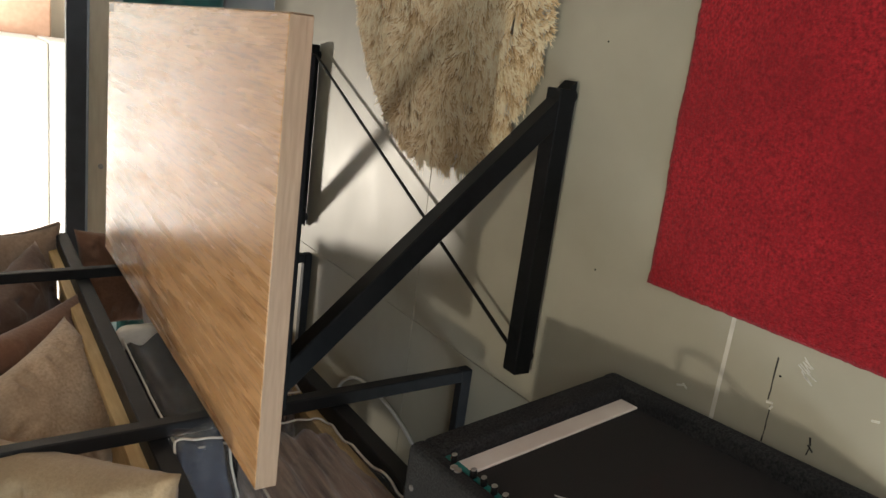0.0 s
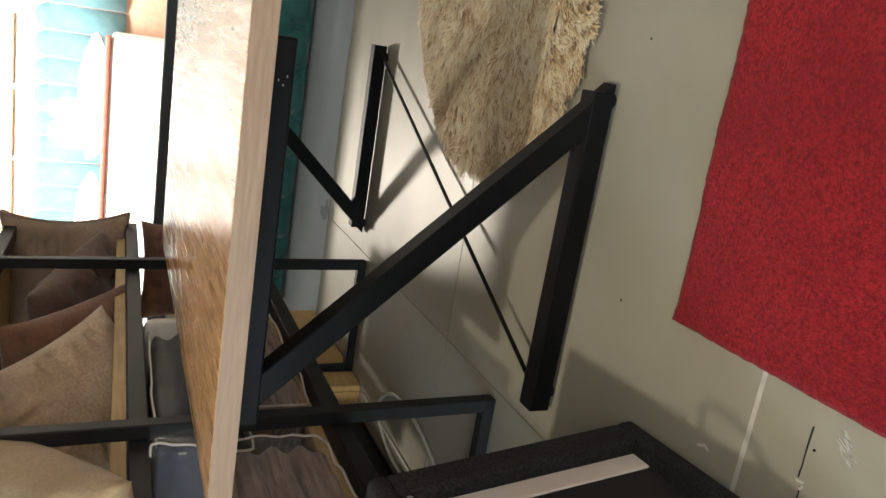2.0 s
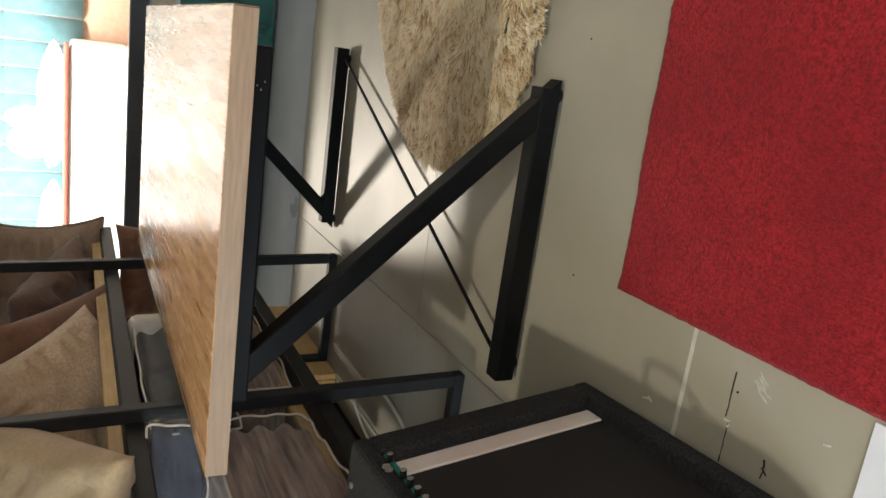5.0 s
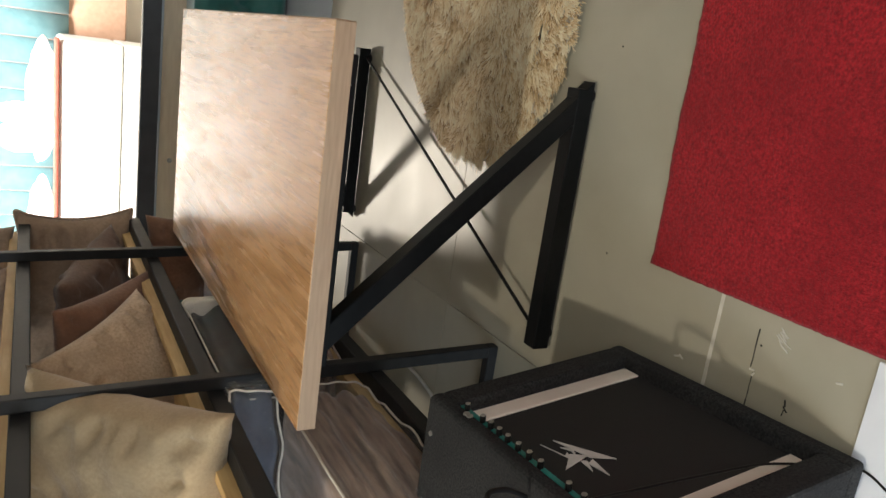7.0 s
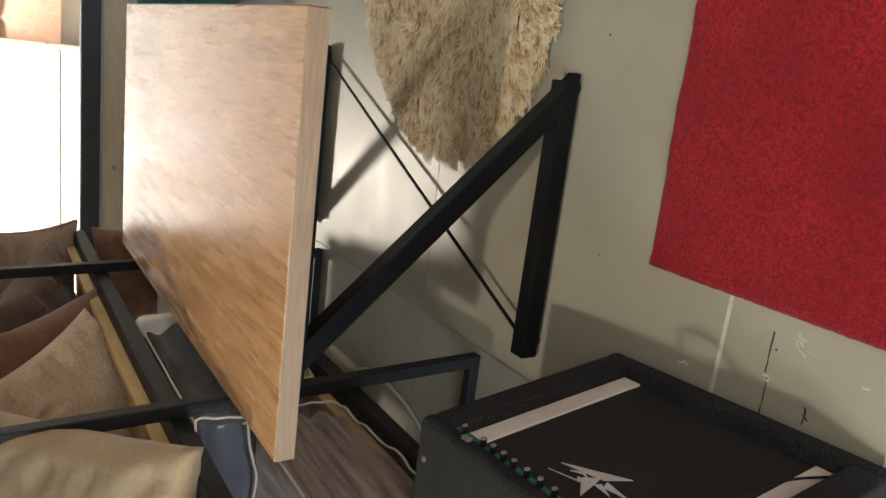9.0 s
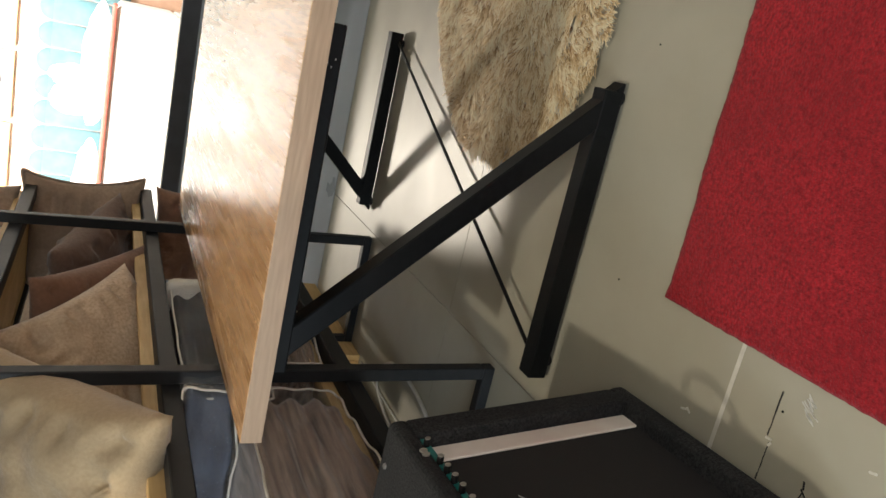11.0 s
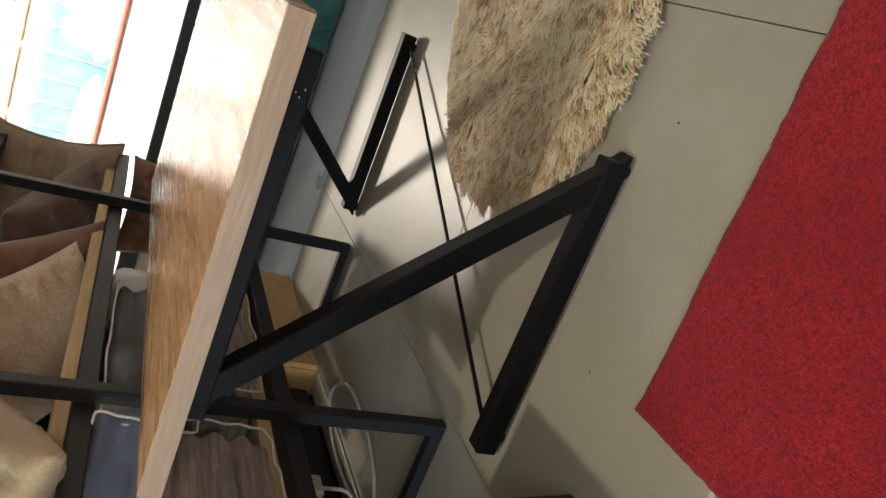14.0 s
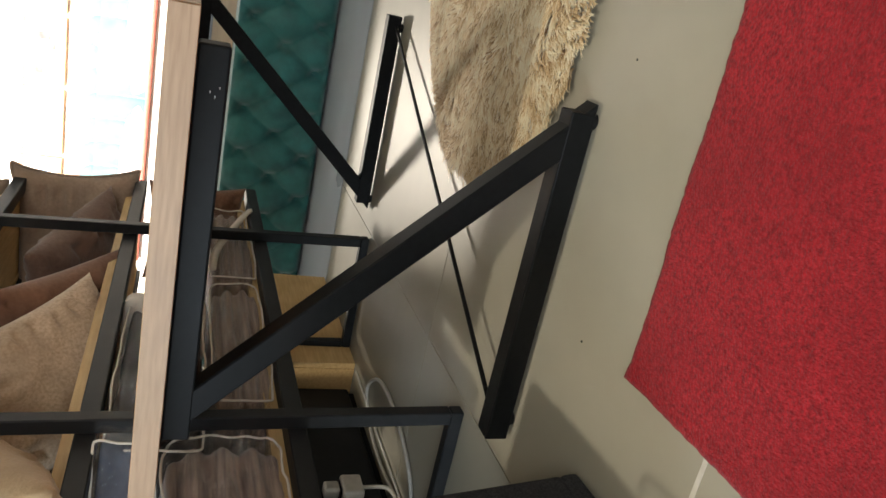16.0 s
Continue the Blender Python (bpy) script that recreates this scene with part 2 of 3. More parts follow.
def cyl(a, b, r, seg=12, bm=None, r2=None):
    bm = bm or bmesh.new()
    a, b = Vector(a), Vector(b)
    d = b - a
    m = Matrix.Translation((a + b) / 2) @ d.to_track_quat("Z", "Y").to_matrix().to_4x4()
    bmesh.ops.create_cone(bm, cap_ends=True, segments=seg, radius1=r, radius2=r if r2 is None else r2, depth=d.length, matrix=m)
    return bm


def tube(points, r, material, name, parent=None, label="", seg=8):
    """A round cable along a smooth line through the points."""
    pts = [Vector(p) for p in points]
    line = []
    for i in range(len(pts) - 1):
        p0, p1, p2, p3 = pts[max(i - 1, 0)], pts[i], pts[i + 1], pts[min(i + 2, len(pts) - 1)]
        for k in range(8):
            t = k / 8
            line.append(0.5 * (2 * p1 + (p2 - p0) * t + (2 * p0 - 5 * p1 + 4 * p2 - p3) * t * t + (3 * p1 - p0 - 3 * p2 + p3) * t ** 3))
    line.append(pts[-1])
    bm = bmesh.new()
    rings = []
    for i, p in enumerate(line):
        d = (line[min(i + 1, len(line) - 1)] - line[max(i - 1, 0)]).normalized()
        q = d.to_track_quat("Z", "Y")
        rings.append([bm.verts.new(p + q @ Vector((r * math.cos(a), r * math.sin(a), 0))) for a in (2 * math.pi * k / seg for k in range(seg))])
    for a, b in zip(rings, rings[1:]):
        for k in range(seg):
            bm.faces.new((a[k], a[(k + 1) % seg], b[(k + 1) % seg], b[k]))
    bm.faces.new(rings[0][::-1])
    bm.faces.new(rings[-1])
    return part(name, bm, material, parent, label, smooth=True)


def cushion_mesh(sx, sy, thick, seed, n=34, wrinkle=0.02):
    """A soft square cushion in its x and y, with pinched corners and drawn-in sides."""
    bm = bmesh.new()
    grid = {}
    for side in (1, -1):
        for i in range(n + 1):
            for j in range(n + 1):
                edge = i in (0, n) or j in (0, n)
                if side < 0 and edge:
                    grid[side, i, j] = grid[1, i, j]
                    continue
                u, v = 2 * i / n - 1, 2 * j / n - 1
                pull = 0.115 * (1 - (abs(u) ** 2)) * abs(v) ** 3, 0.115 * (1 - (abs(v) ** 2)) * abs(u) ** 3
                x, y = u * (1 - pull[1]) * sx / 2, v * (1 - pull[0]) * sy / 2
                h = ((1 - abs(u) ** 3) * (1 - abs(v) ** 3)) ** 0.55 * thick / 2
                d = 1 - max(abs(u), abs(v))
                along = v if abs(u) > abs(v) else u
                gather = (0.22 - abs(noise.noise(Vector((along * 6.5, seed * 3 + side, d * 1.6))))) * math.exp(-((d - 0.25) / 0.2) ** 2) * 0.085
                w = noise.noise(Vector((x * 7, y * 7, seed + side * 3.1))) * wrinkle
                w += noise.noise(Vector((x * 16 + y * 9, y * 6, seed + 9))) * wrinkle * 0.6
                w -= abs(noise.noise(Vector((x * 5 - y * 4, y * 5, seed + 17)))) * wrinkle * 1.2
                grid[side, i, j] = bm.verts.new((x, y, side * (h + (w + gather) * min(1, d / 0.3) ** 1.3)))
    for side in (1, -1):
        for i in range(n):
            for j in range(n):
                q = [grid[side, i, j], grid[side, i + 1, j], grid[side, i + 1, j + 1], grid[side, i, j + 1]]
                bm.faces.new(q if side > 0 else q[::-1])
    return bm


def cushion(label, material, corner, d1, d2, size, thick, seed, piping=None, wrinkle=0.02):
    """A cushion with one corner at a place and two of its sides along d1 and d2."""
    d1 = Vector(d1).normalized()
    d2 = Vector(d2)
    d2 = (d2 - d1 * d2.dot(d1)).normalized()
    d3 = d1.cross(d2)
    m = Matrix((d1, d2, d3)).transposed().to_4x4()
    sx, sy = size
    m.translation = Vector(corner) + d1 * sx / 2 + d2 * sy / 2
    ob = tagged(new("cushion"), label, "cushion", "cushions on the rack")
    ob.matrix_basis = m
    part("cover", cushion_mesh(sx, sy, thick, seed, wrinkle=wrinkle), material, ob, smooth=True)
    seam = [(u / 6, -1) for u in range(-6, 6)] + [(1, u / 6) for u in range(-6, 6)] + [(-u / 6, 1) for u in range(-6, 6)] + [(-1, -u / 6) for u in range(-6, 7)]
    ring = [(u * (1 - 0.115 * (1 - v * v) * abs(u)) * sx / 2, v * (1 - 0.115 * (1 - u * u) * abs(v)) * sy / 2, 0) for u, v in seam]
    if piping:
        tube(ring, 0.006, piping, "piping", ob, seg=6)
    return ob


# ---- large structure ----
def wall(name, lo, hi, material=WALL, label="unseen taupe wall added around the shop"):
    return tagged(part(name, box(lo, hi, 0), material), label, "wall", kind="structure")


# Unseen shell, added; its pale paint and openings shape the fill light.
wall("wall_west_back", (-2.75, -3.6, 0), (-2.6, 2.2, 2.8))
wall("wall_west_sill", (-2.75, 2.2, 0), (-2.6, 4.6, 0.8))
wall("wall_west_head", (-2.75, 2.2, 2.4), (-2.6, 4.6, 2.8))
wall("wall_west_front", (-2.75, 4.6, 0), (-2.6, 4.9, 2.8))
wall("wall_east", (3.5, -3.6, 0), (3.65, 4.9, 2.8))
wall("wall_south_left", (-2.6, -3.6, 0), (-1.8, -3.45, 2.8))
wall("wall_south_top", (-1.8, -3.6, 2.4), (-0.4, -3.45, 2.8))
wall("wall_south_middle", (-0.4, -3.6, 0), (1.2, -3.45, 2.8))
wall("wall_south_sill", (1.2, -3.6, 0), (2.6, -3.45, 0.7))
wall("wall_south_head", (1.2, -3.6, 2.2), (2.6, -3.45, 2.8))
wall("wall_south_right", (2.6, -3.6, 0), (3.5, -3.45, 2.8))
wall("wall_north", (-4.5, 8.4, 0), (4.5, 8.55, 2.75), WARMWHITE, "white painted wall of the bright bay, its sides added unseen")
# Unseen bay sides, added as white reflectors to keep the bay bright.
wall("bay_bounce_east", (4.5, 4.9, 0), (4.65, 8.55, 2.75), WARMWHITE, "white painted wall of the bright bay, its sides added unseen")
wall("bay_bounce_west", (-4.65, 4.9, 0), (-4.5, 8.55, 2.75), WARMWHITE, "white painted wall of the bright bay, its sides added unseen")
wall("wall_bay_return", (3.65, 4.75, 0), (4.5, 4.9, 2.75))
# Unseen ceiling, pale to bounce fill; the well is added around the high lamp.
slab = box((-2.75, -0.7, 2.8), (3.65, 4.9, 2.95), 0)
for lo, hi in (((-2.75, -3.6, 2.8), (3.65, -2.5, 2.95)), ((-2.75, -2.5, 2.8), (-1.1, -0.7, 2.95)), ((0.6, -2.5, 2.8), (3.65, -0.7, 2.95)),
               ((-1.1, -2.6, 2.95), (0.6, -2.5, 4.7)), ((-1.1, -0.7, 2.95), (0.6, -0.6, 4.7)), ((-1.2, -2.6, 2.95), (-1.1, -0.6, 4.7)),
               ((0.6, -2.6, 2.95), (0.7, -0.6, 4.7)), ((-1.2, -2.6, 4.7), (0.7, -0.6, 4.8))):
    box(lo, hi, 0, bm=slab)
tagged(part("ceiling", slab, CEIL), "unseen pale ceiling with a well added around the lamp", "ceiling", kind="structure")
tagged(part("ground", box((-40, -40, -0.3), (40, 40, -0.06), 0), GROUT), "grey ground below and around the shop", "ground", kind="structure")


# ---- table ----
def table():
    t = thing("dining_table", "oak veneer dining table on black steel Z-shaped legs", "table")
    part("tabletop", box((-0.103, -0.098, 0.7165), (0.787, 1.615, 0.76), 0.0015), OAK, t, "light oak tabletop with visible grain")
    part("edge_band", box((-0.1025, -0.101, 0.717), (0.7865, -0.0983, 0.7595), 0.0008), OAK_EDGE, t, "paler straight-grained front edge")
    part("edge_band", box((0.7873, -0.098, 0.717), (0.7893, 1.6145, 0.7595), 0.0008), OAK_EDGE, t, "paler straight-grained side edge")
    part("sticker", box((0.755, 1.53, 0.7601), (0.782, 1.605, 0.7606), 0), LINEN, t, "small white paper sticker")
    z0, z1, w = 0.012, 0.7145, 0.05
    for near in (True, False):
        y0 = 0.0 if near else 1.495
        f = (lambda x: x) if near else (lambda x: 0.735 - x)
        leg = part("leg", prism([(f(-0.007), z1), (f(0.063), z1), (f(0.737), z0), (f(0.667), z0)], y0 + 0.001, y0 + w - 0.001, 0.003), BLACK, t,
                   "black steel Z-shaped leg")
        xs = sorted((f(0.0), f(0.725)))
        part("top_bar", box((xs[0], y0, z1 - w), (xs[1], y0 + w, z1), 0.004, 2), BLACK, leg)
        xs = sorted((f(0.0), f(0.715)))
        part("floor_bar", box((xs[0], y0, z0), (xs[1], y0 + w, z0 + w), 0.003, 2), BLACK, leg)
        for x in (0.04, 0.70):
            part("glide", cyl((f(x), y0 + w / 2, 0), (f(x), y0 + w / 2, z0), 0.016), CABLE_B, leg)
        for x, z in ((0.66, 0.676), (0.645, 0.682), (0.652, 0.69)):
            part("scratch", box((f(x) - 0.002, y0 - 0.0006, z), (f(x) + 0.002, y0 + 0.001, z + 0.0012), 0), LOGO, leg)
    part("tie_rod", cyl((0.70, 1.497, 0.03), (0.055, 0.045, 0.047), 0.0055), BLACK, t, "thin black diagonal tie rod")
    return t


table()


# ---- floor things ----
def rug():
    bm = bmesh.new()
    x0, x1, y0, y1, nx, ny = 0.35, 2.3, -2.0, -0.305, 230, 200
    top = []
    for i in range(nx + 1):
        row = []
        for j in range(ny + 1):
            u, v = i / nx, j / ny
            x, y = x0 + (x1 - x0) * u, y0 + (y1 - y0) * v
            wob = noise.noise(Vector((x * 4, 1.3, 0))) * 0.012 + noise.noise(Vector((x * 19, 4.3, 0))) * 0.004 + noise.noise(Vector((x * 70, 9, 0))) * 0.002
            wox = noise.noise(Vector((y * 4, 7.3, 0))) * 0.006 + noise.noise(Vector((y * 60, 3, 0))) * 0.002
            x, y = x + wox * (1 - u) ** 3, y + wob * v ** 3 + 0.03 * (u if v > 0.5 else 0) * v ** 3
            z = 0.009 + 0.0022 * noise.noise(Vector((x * 90, y * 90, 0))) + 0.002 * noise.noise(Vector((x * 9, y * 9, 5)))
            z += 0.008 * math.exp(-((x - 0.35) ** 2 + (y + 0.305) ** 2) / 0.0012)
            row.append(bm.verts.new((x, y, z if 0 < i < nx and 0 < j < ny else z - 0.003)))
        top.append(row)
    for i in range(nx):
        for j in range(ny):
            bm.faces.new((top[i][j], top[i + 1][j], top[i + 1][j + 1], top[i][j + 1]))
    rim = [top[i][0] for i in range(nx + 1)] + [top[nx][j] for j in range(1, ny + 1)] + [top[i][ny] for i in range(nx - 1, -1, -1)] + [top[0][j] for j in range(ny - 1, 0, -1)]
    low = [bm.verts.new((v.co.x, v.co.y, 0.0005)) for v in rim]
    for k in range(len(rim)):
        j = (k + 1) % len(rim)
        bm.faces.new((rim[j], rim[k], low[k], low[j]))
    return tagged(part("rug", bm, RED, smooth=True), "rough-cut red felt rug lying on the tiled floor", "rug")


rug()


def wool_material():
    m = bpy.data.materials.new("sheepskin_wool")
    m.use_nodes = True
    n, l = m.node_tree.nodes, m.node_tree.links
    b = n["Principled BSDF"]
    g = n.new("ShaderNodeNewGeometry")
    co = n.new("ShaderNodeTexCoord")
    big = n.new("ShaderNodeTexNoise")
    big.inputs["Scale"].default_value, big.inputs["Detail"].default_value = 5, 3
    l.new(co.outputs["Object"], big.inputs["Vector"])
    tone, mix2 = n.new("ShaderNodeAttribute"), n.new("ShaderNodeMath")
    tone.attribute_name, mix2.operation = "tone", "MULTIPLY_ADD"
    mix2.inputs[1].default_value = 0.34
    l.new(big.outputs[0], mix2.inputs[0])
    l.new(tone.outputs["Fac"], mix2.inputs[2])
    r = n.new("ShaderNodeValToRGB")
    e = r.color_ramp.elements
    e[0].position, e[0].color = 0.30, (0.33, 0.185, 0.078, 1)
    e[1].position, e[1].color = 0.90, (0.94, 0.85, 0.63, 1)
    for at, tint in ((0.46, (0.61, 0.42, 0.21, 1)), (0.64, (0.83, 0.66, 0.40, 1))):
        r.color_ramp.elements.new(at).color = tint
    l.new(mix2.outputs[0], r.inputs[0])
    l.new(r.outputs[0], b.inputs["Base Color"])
    b.inputs["Roughness"].default_value = 0.65
    b.inputs["Sheen Weight"].default_value = 0.15
    b.inputs["Specular IOR Level"].default_value = 0.25
    up, norm = n.new("ShaderNodeVectorMath"), n.new("ShaderNodeVectorMath")
    up.operation, norm.operation = "MULTIPLY_ADD", "NORMALIZE"
    up.inputs[1].default_value, up.inputs[2].default_value = (0.6, 0.6, 0.6), (0, 0, 0.75)
    l.new(g.outputs["Normal"], up.inputs[0])
    l.new(up.outputs[0], norm.inputs[0])
    l.new(norm.outputs[0], b.inputs["Normal"])
    tl, ms = n.new("ShaderNodeBsdfTranslucent"), n.new("ShaderNodeMixShader")
    ms.inputs[0].default_value = 0.25
    l.new(r.outputs[0], tl.inputs[0])
    l.new(b.outputs[0], ms.inputs[1])
    l.new(tl.outputs[0], ms.inputs[2])
    l.new(ms.outputs[0], n["Material Output"].inputs[0])
    return m


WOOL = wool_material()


def hide_half_width(x):
    """Half the width of the hide, and its middle line, along x."""
    u = (x - 0.435) / 0.65
    if u <= 0 or x >= 1.72:
        return 0.0, 0.7
    half = 0.545 * math.sqrt(max(0.0, 1 - (1 - min(u, 1)) ** 2))
    return half * math.sqrt(max(0.0, 1 - max(0.0, (x - 1.085) / 0.64) ** 3)), 0.55 + 0.22 * min(x - 0.435, 0.8)


def sheepskin():
    ob = thing("sheepskin_rug", "shaggy cream and brown sheepskin rug on the tiled floor", "rug")
    bm = bmesh.new()
    n = 40
    up = []
    for i in range(n + 1):
        x = 0.437 + 1.28 * i / n
        w, c = hide_half_width(x)
        row = [bm.verts.new((x, c + w * 0.96 * (2 * j / 20 - 1), 0.004 + 0.018 * (1 - (2 * j / 20 - 1) ** 4) * (1 if 0 < i < n else 0))) for j in range(21)]
        up.append(row)
    for i in range(n):
        for j in range(20):
            bm.faces.new((up[i][j], up[i + 1][j], up[i + 1][j + 1], up[i][j + 1]))
    part("hide", bm, SEAM, ob, smooth=True)
    rnd = random.Random(5)
    vs, fs, tip = [], [], []

    def lock(x, y, z, ang, length, width, lift, tone):
        d = Vector((math.cos(ang), math.sin(ang), 0))
        s = Vector((-d.y, d.x, 0))
        base = len(vs)
        bend = rnd.uniform(-0.35, 0.35)
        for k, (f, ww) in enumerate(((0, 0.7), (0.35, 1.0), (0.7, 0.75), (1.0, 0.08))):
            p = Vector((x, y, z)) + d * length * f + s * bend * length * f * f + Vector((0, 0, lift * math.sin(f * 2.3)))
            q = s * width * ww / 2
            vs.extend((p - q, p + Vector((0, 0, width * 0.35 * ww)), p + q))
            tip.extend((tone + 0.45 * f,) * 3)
            if k:
                a = base + 3 * (k - 1)
                fs.extend(((a, a + 1, a + 4, a + 3), (a + 1, a + 2, a + 5, a + 4)))

    count = 0
    while count < 6400:
        x, v = rnd.uniform(0.462, 1.71), rnd.uniform(-1, 1)
        w, c = hide_half_width(x)
        if rnd.random() > w / 0.55:
            continue
        y = c + w * v
        out = math.atan2(abs(v) ** 2.5 * v * 1.5, -1.0 if x < 1.2 else -0.4) if v >= 0 else -math.atan2(abs(v) ** 3.5 * 1.5, -1.0 if x < 1.2 else -0.4)
        swirl = noise.noise(Vector((x * 9, y * 9, 0))) * 1.8
        ang0 = out + swirl
        z = 0.006 + 0.02 * (1 - abs(v) ** 4)
        clump = rnd.uniform(0.036, 0.064) * (1 - 0.45 * abs(v) ** 4)
        shade = rnd.uniform(-0.05, 0.52)
        for k in range(11):
            lock(x + rnd.gauss(0, 0.006), y + rnd.gauss(0, 0.006), z + rnd.uniform(0, 0.005), ang0 + rnd.gauss(0, 0.16),
                 clump * rnd.uniform(0.7, 1.2), rnd.uniform(0.0028, 0.006), rnd.uniform(0.006, 0.016), shade + rnd.uniform(-0.07, 0.07))
        count += 1
    me = bpy.data.meshes.new("wool")
    me.from_pydata(vs, [], fs)
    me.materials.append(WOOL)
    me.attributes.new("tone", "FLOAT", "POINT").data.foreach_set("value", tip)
    for p in me.polygons:
        p.use_smooth = True
    w = tagged(new("wool", me), "matted shaggy wool locks", kind="stuff")
    w.parent = ob


sheepskin()


# ---- display rack ----
def rack():
    r = thing("display_rack", "black steel display rack with pale pine tray shelves", "rack")
    xf, xb = -0.098, -0.585

    def bar(lo, hi, bev):
        bm = box(lo, hi, bev)
        for v in bm.verts:
            v.co.x -= 0.03 * v.co.z
        return bm

    for y in (0.243, 1.415):
        fr = part("end_frame", bar((xf - 0.036, y, 0.036), (xf, y + 0.036, 2.1), 0.003), BLACK2, r, "black square-tube end frame")
        part("post", bar((xb, y, 0.036), (xb + 0.036, y + 0.036, 2.1), 0.003), BLACK2, fr)
        part("foot_bar", bar((xb, y + 0.0005, 0.003), (xf, y + 0.0355, 0.0355), 0.003), BLACK2, fr)
    for z in (0.405, 0.855, 1.295):
        ya, yb = -0.25, 2.05
        tray = part("shelf", bar((xb + 0.049, ya + 0.02, z + 0.004), (xf - 0.118, yb - 0.02, z + 0.02), 0.001), PINE, r, "pale pine tray shelf")
        part("beam", bar((xf - 0.092, ya, z - 0.015), (xf - 0.037, yb, z + 0.030), 0.003), BLACK2, tray, "black steel beam")
        part("beam", bar((xb + 0.001, ya, z - 0.015), (xb + 0.030, yb, z + 0.034), 0.003), BLACK2, tray, "black steel beam")
        part("lip", bar((xf - 0.117, ya + 0.001, z), (xf - 0.093, yb - 0.001, z + 0.062), 0.0015), PINE, tray)
        part("lip", bar((xb + 0.0305, ya + 0.001, z), (xb + 0.048, yb - 0.001, z + 0.056), 0.0015), PINE, tray)
    return r


rack()

cushion("plump cream cotton cushion leaning on the pine shelf", CREAM, (-0.078, -0.035, 0.883), (-0.055, 0.45, 0.395), (-1, -0.12, 0), (0.62, 0.48), 0.25, 1.0, wrinkle=0.03)
cushion("oat linen cushion with a sharp corner on the shelf", OAT, (-0.180, 1.115, 0.955), (-0.077, -0.421, 0.339), (-0.29, -0.30, -0.08), (0.56, 0.44), 0.17, 2.0)
cushion("rust brown suede cushion leaning between others on the shelf", BROWN, (-0.192, 1.40, 0.865), (0.0, -0.45, 0.363), (-1, -0.1, 0), (0.57, 0.46), 0.15, 3.0)
cushion("dark brown suede cushion on the pine shelf", DARKBR, (-0.155, 1.915, 0.97), (-0.11, -0.56, 0.23), (-1, -0.1, -0.05), (0.58, 0.47), 0.2, 4.0)
cushion("taupe suede cushion with raised piping at the shelf end", TAUPE, (-0.112, 2.03, 0.872), (-0.02, -0.12, 1), (-1, -0.1, 0), (0.47, 0.74), 0.15, 5.0, TAUPE)
cushion("taupe suede cushion on the upper pine shelf", TAUPE, (-0.18, 1.95, 1.335), (0, -0.1, 1), (-1, -0.1, 0), (0.46, 0.41), 0.15, 6.0)
cushion("taupe brown cushion leaning on the upper pine shelf", TAUPE, (-0.23, 1.55, 1.35), (0, -0.4, 0.4), (-1, -0.1, 0), (0.48, 0.36), 0.17, 7.0)
cushion("brown suede cushion at the end of the lower shelf", BROWN, (-0.115, 1.95, 0.44), (0, -0.05, 1), (-1, -0.1, 0), (0.39, 0.43), 0.14, 8.0)


def soft_point(p, c, h, layers, seed, puff, e):
    """Where a point of a unit cube's skin lies on a folded, slightly lumpy block."""
    p = p / (abs(p.x) ** e + abs(p.y) ** e + abs(p.z) ** e) ** (1 / e)
    fold = 0.5 + 0.5 * math.cos(2 * math.pi * layers * (p.z + 1) / 2 + 1.2 * noise.noise(Vector((p.y * 1.3, seed, 0))))
    side = min(1, max(abs(p.x), abs(p.y)) ** 6)
    q = Vector((p.x * h.x, p.y * h.y, p.z * h.z))
    q.x *= 1 - 0.2 * (1 - fold) * side
    q.y *= 1 - 0.05 * (1 - fold) * side
    w = noise.noise(q * 9 + Vector((seed, 0, 0))) * puff + noise.noise(q * 28 + Vector((0, seed, 0))) * puff * 0.3
    return c + q + q.normalized() * w


def soft_block(lo, hi, layers, seed, puff=0.02, n=18, e=5.0):
    """A folded blanket: a rounded block whose long sides show its folds."""
    bm = bmesh.new()
    lo, hi = Vector(lo), Vector(hi)
    c, h = (lo + hi) / 2, (hi - lo) / 2
    bmesh.ops.create_cube(bm, size=2)
    bmesh.ops.subdivide_edges(bm, edges=bm.edges[:], cuts=n, use_grid_fill=True)
    for v in bm.verts:
        v.co = soft_point(v.co.copy(), c, h, layers, seed, puff, e)
    return bm


def bagged(label, lo, hi, layers, seed, cover=FLEECE, film=PLASTIC, e=8.0):
    ob = thing("bagged_blanket", label, "blanket bag", group="bagged blankets on the rack")
    part("blanket", soft_block(lo, hi, layers, seed, e=e), cover, ob, smooth=True)
    g = Vector((0.014, 0.018, 0.014))
    lo, hi = Vector(lo) - g * 0.6, Vector(hi) + g
    bag = part("bag", soft_block(lo, hi, 0, seed, 0.02, 22, e), film, ob, "crinkled clear plastic zip bag", smooth=True)
    bag.visible_shadow = False
    c, h = (lo + hi) / 2, (hi - lo) / 2
    side = [(u / 8, -1) for u in range(-8, 8)] + [(1, u / 8) for u in range(-8, 8)] + [(-u / 8, 1) for u in range(-8, 8)] + [(-1, -u / 8) for u in range(-8, 9)]
    ring = [soft_point(Vector((0.985, u, v)), c, h * 1.006, 0, seed, 0.02, e) for u, v in side]
    tube(ring, 0.003, SEAM, "binding", bag, "cream edge binding", seg=6)
    return ob


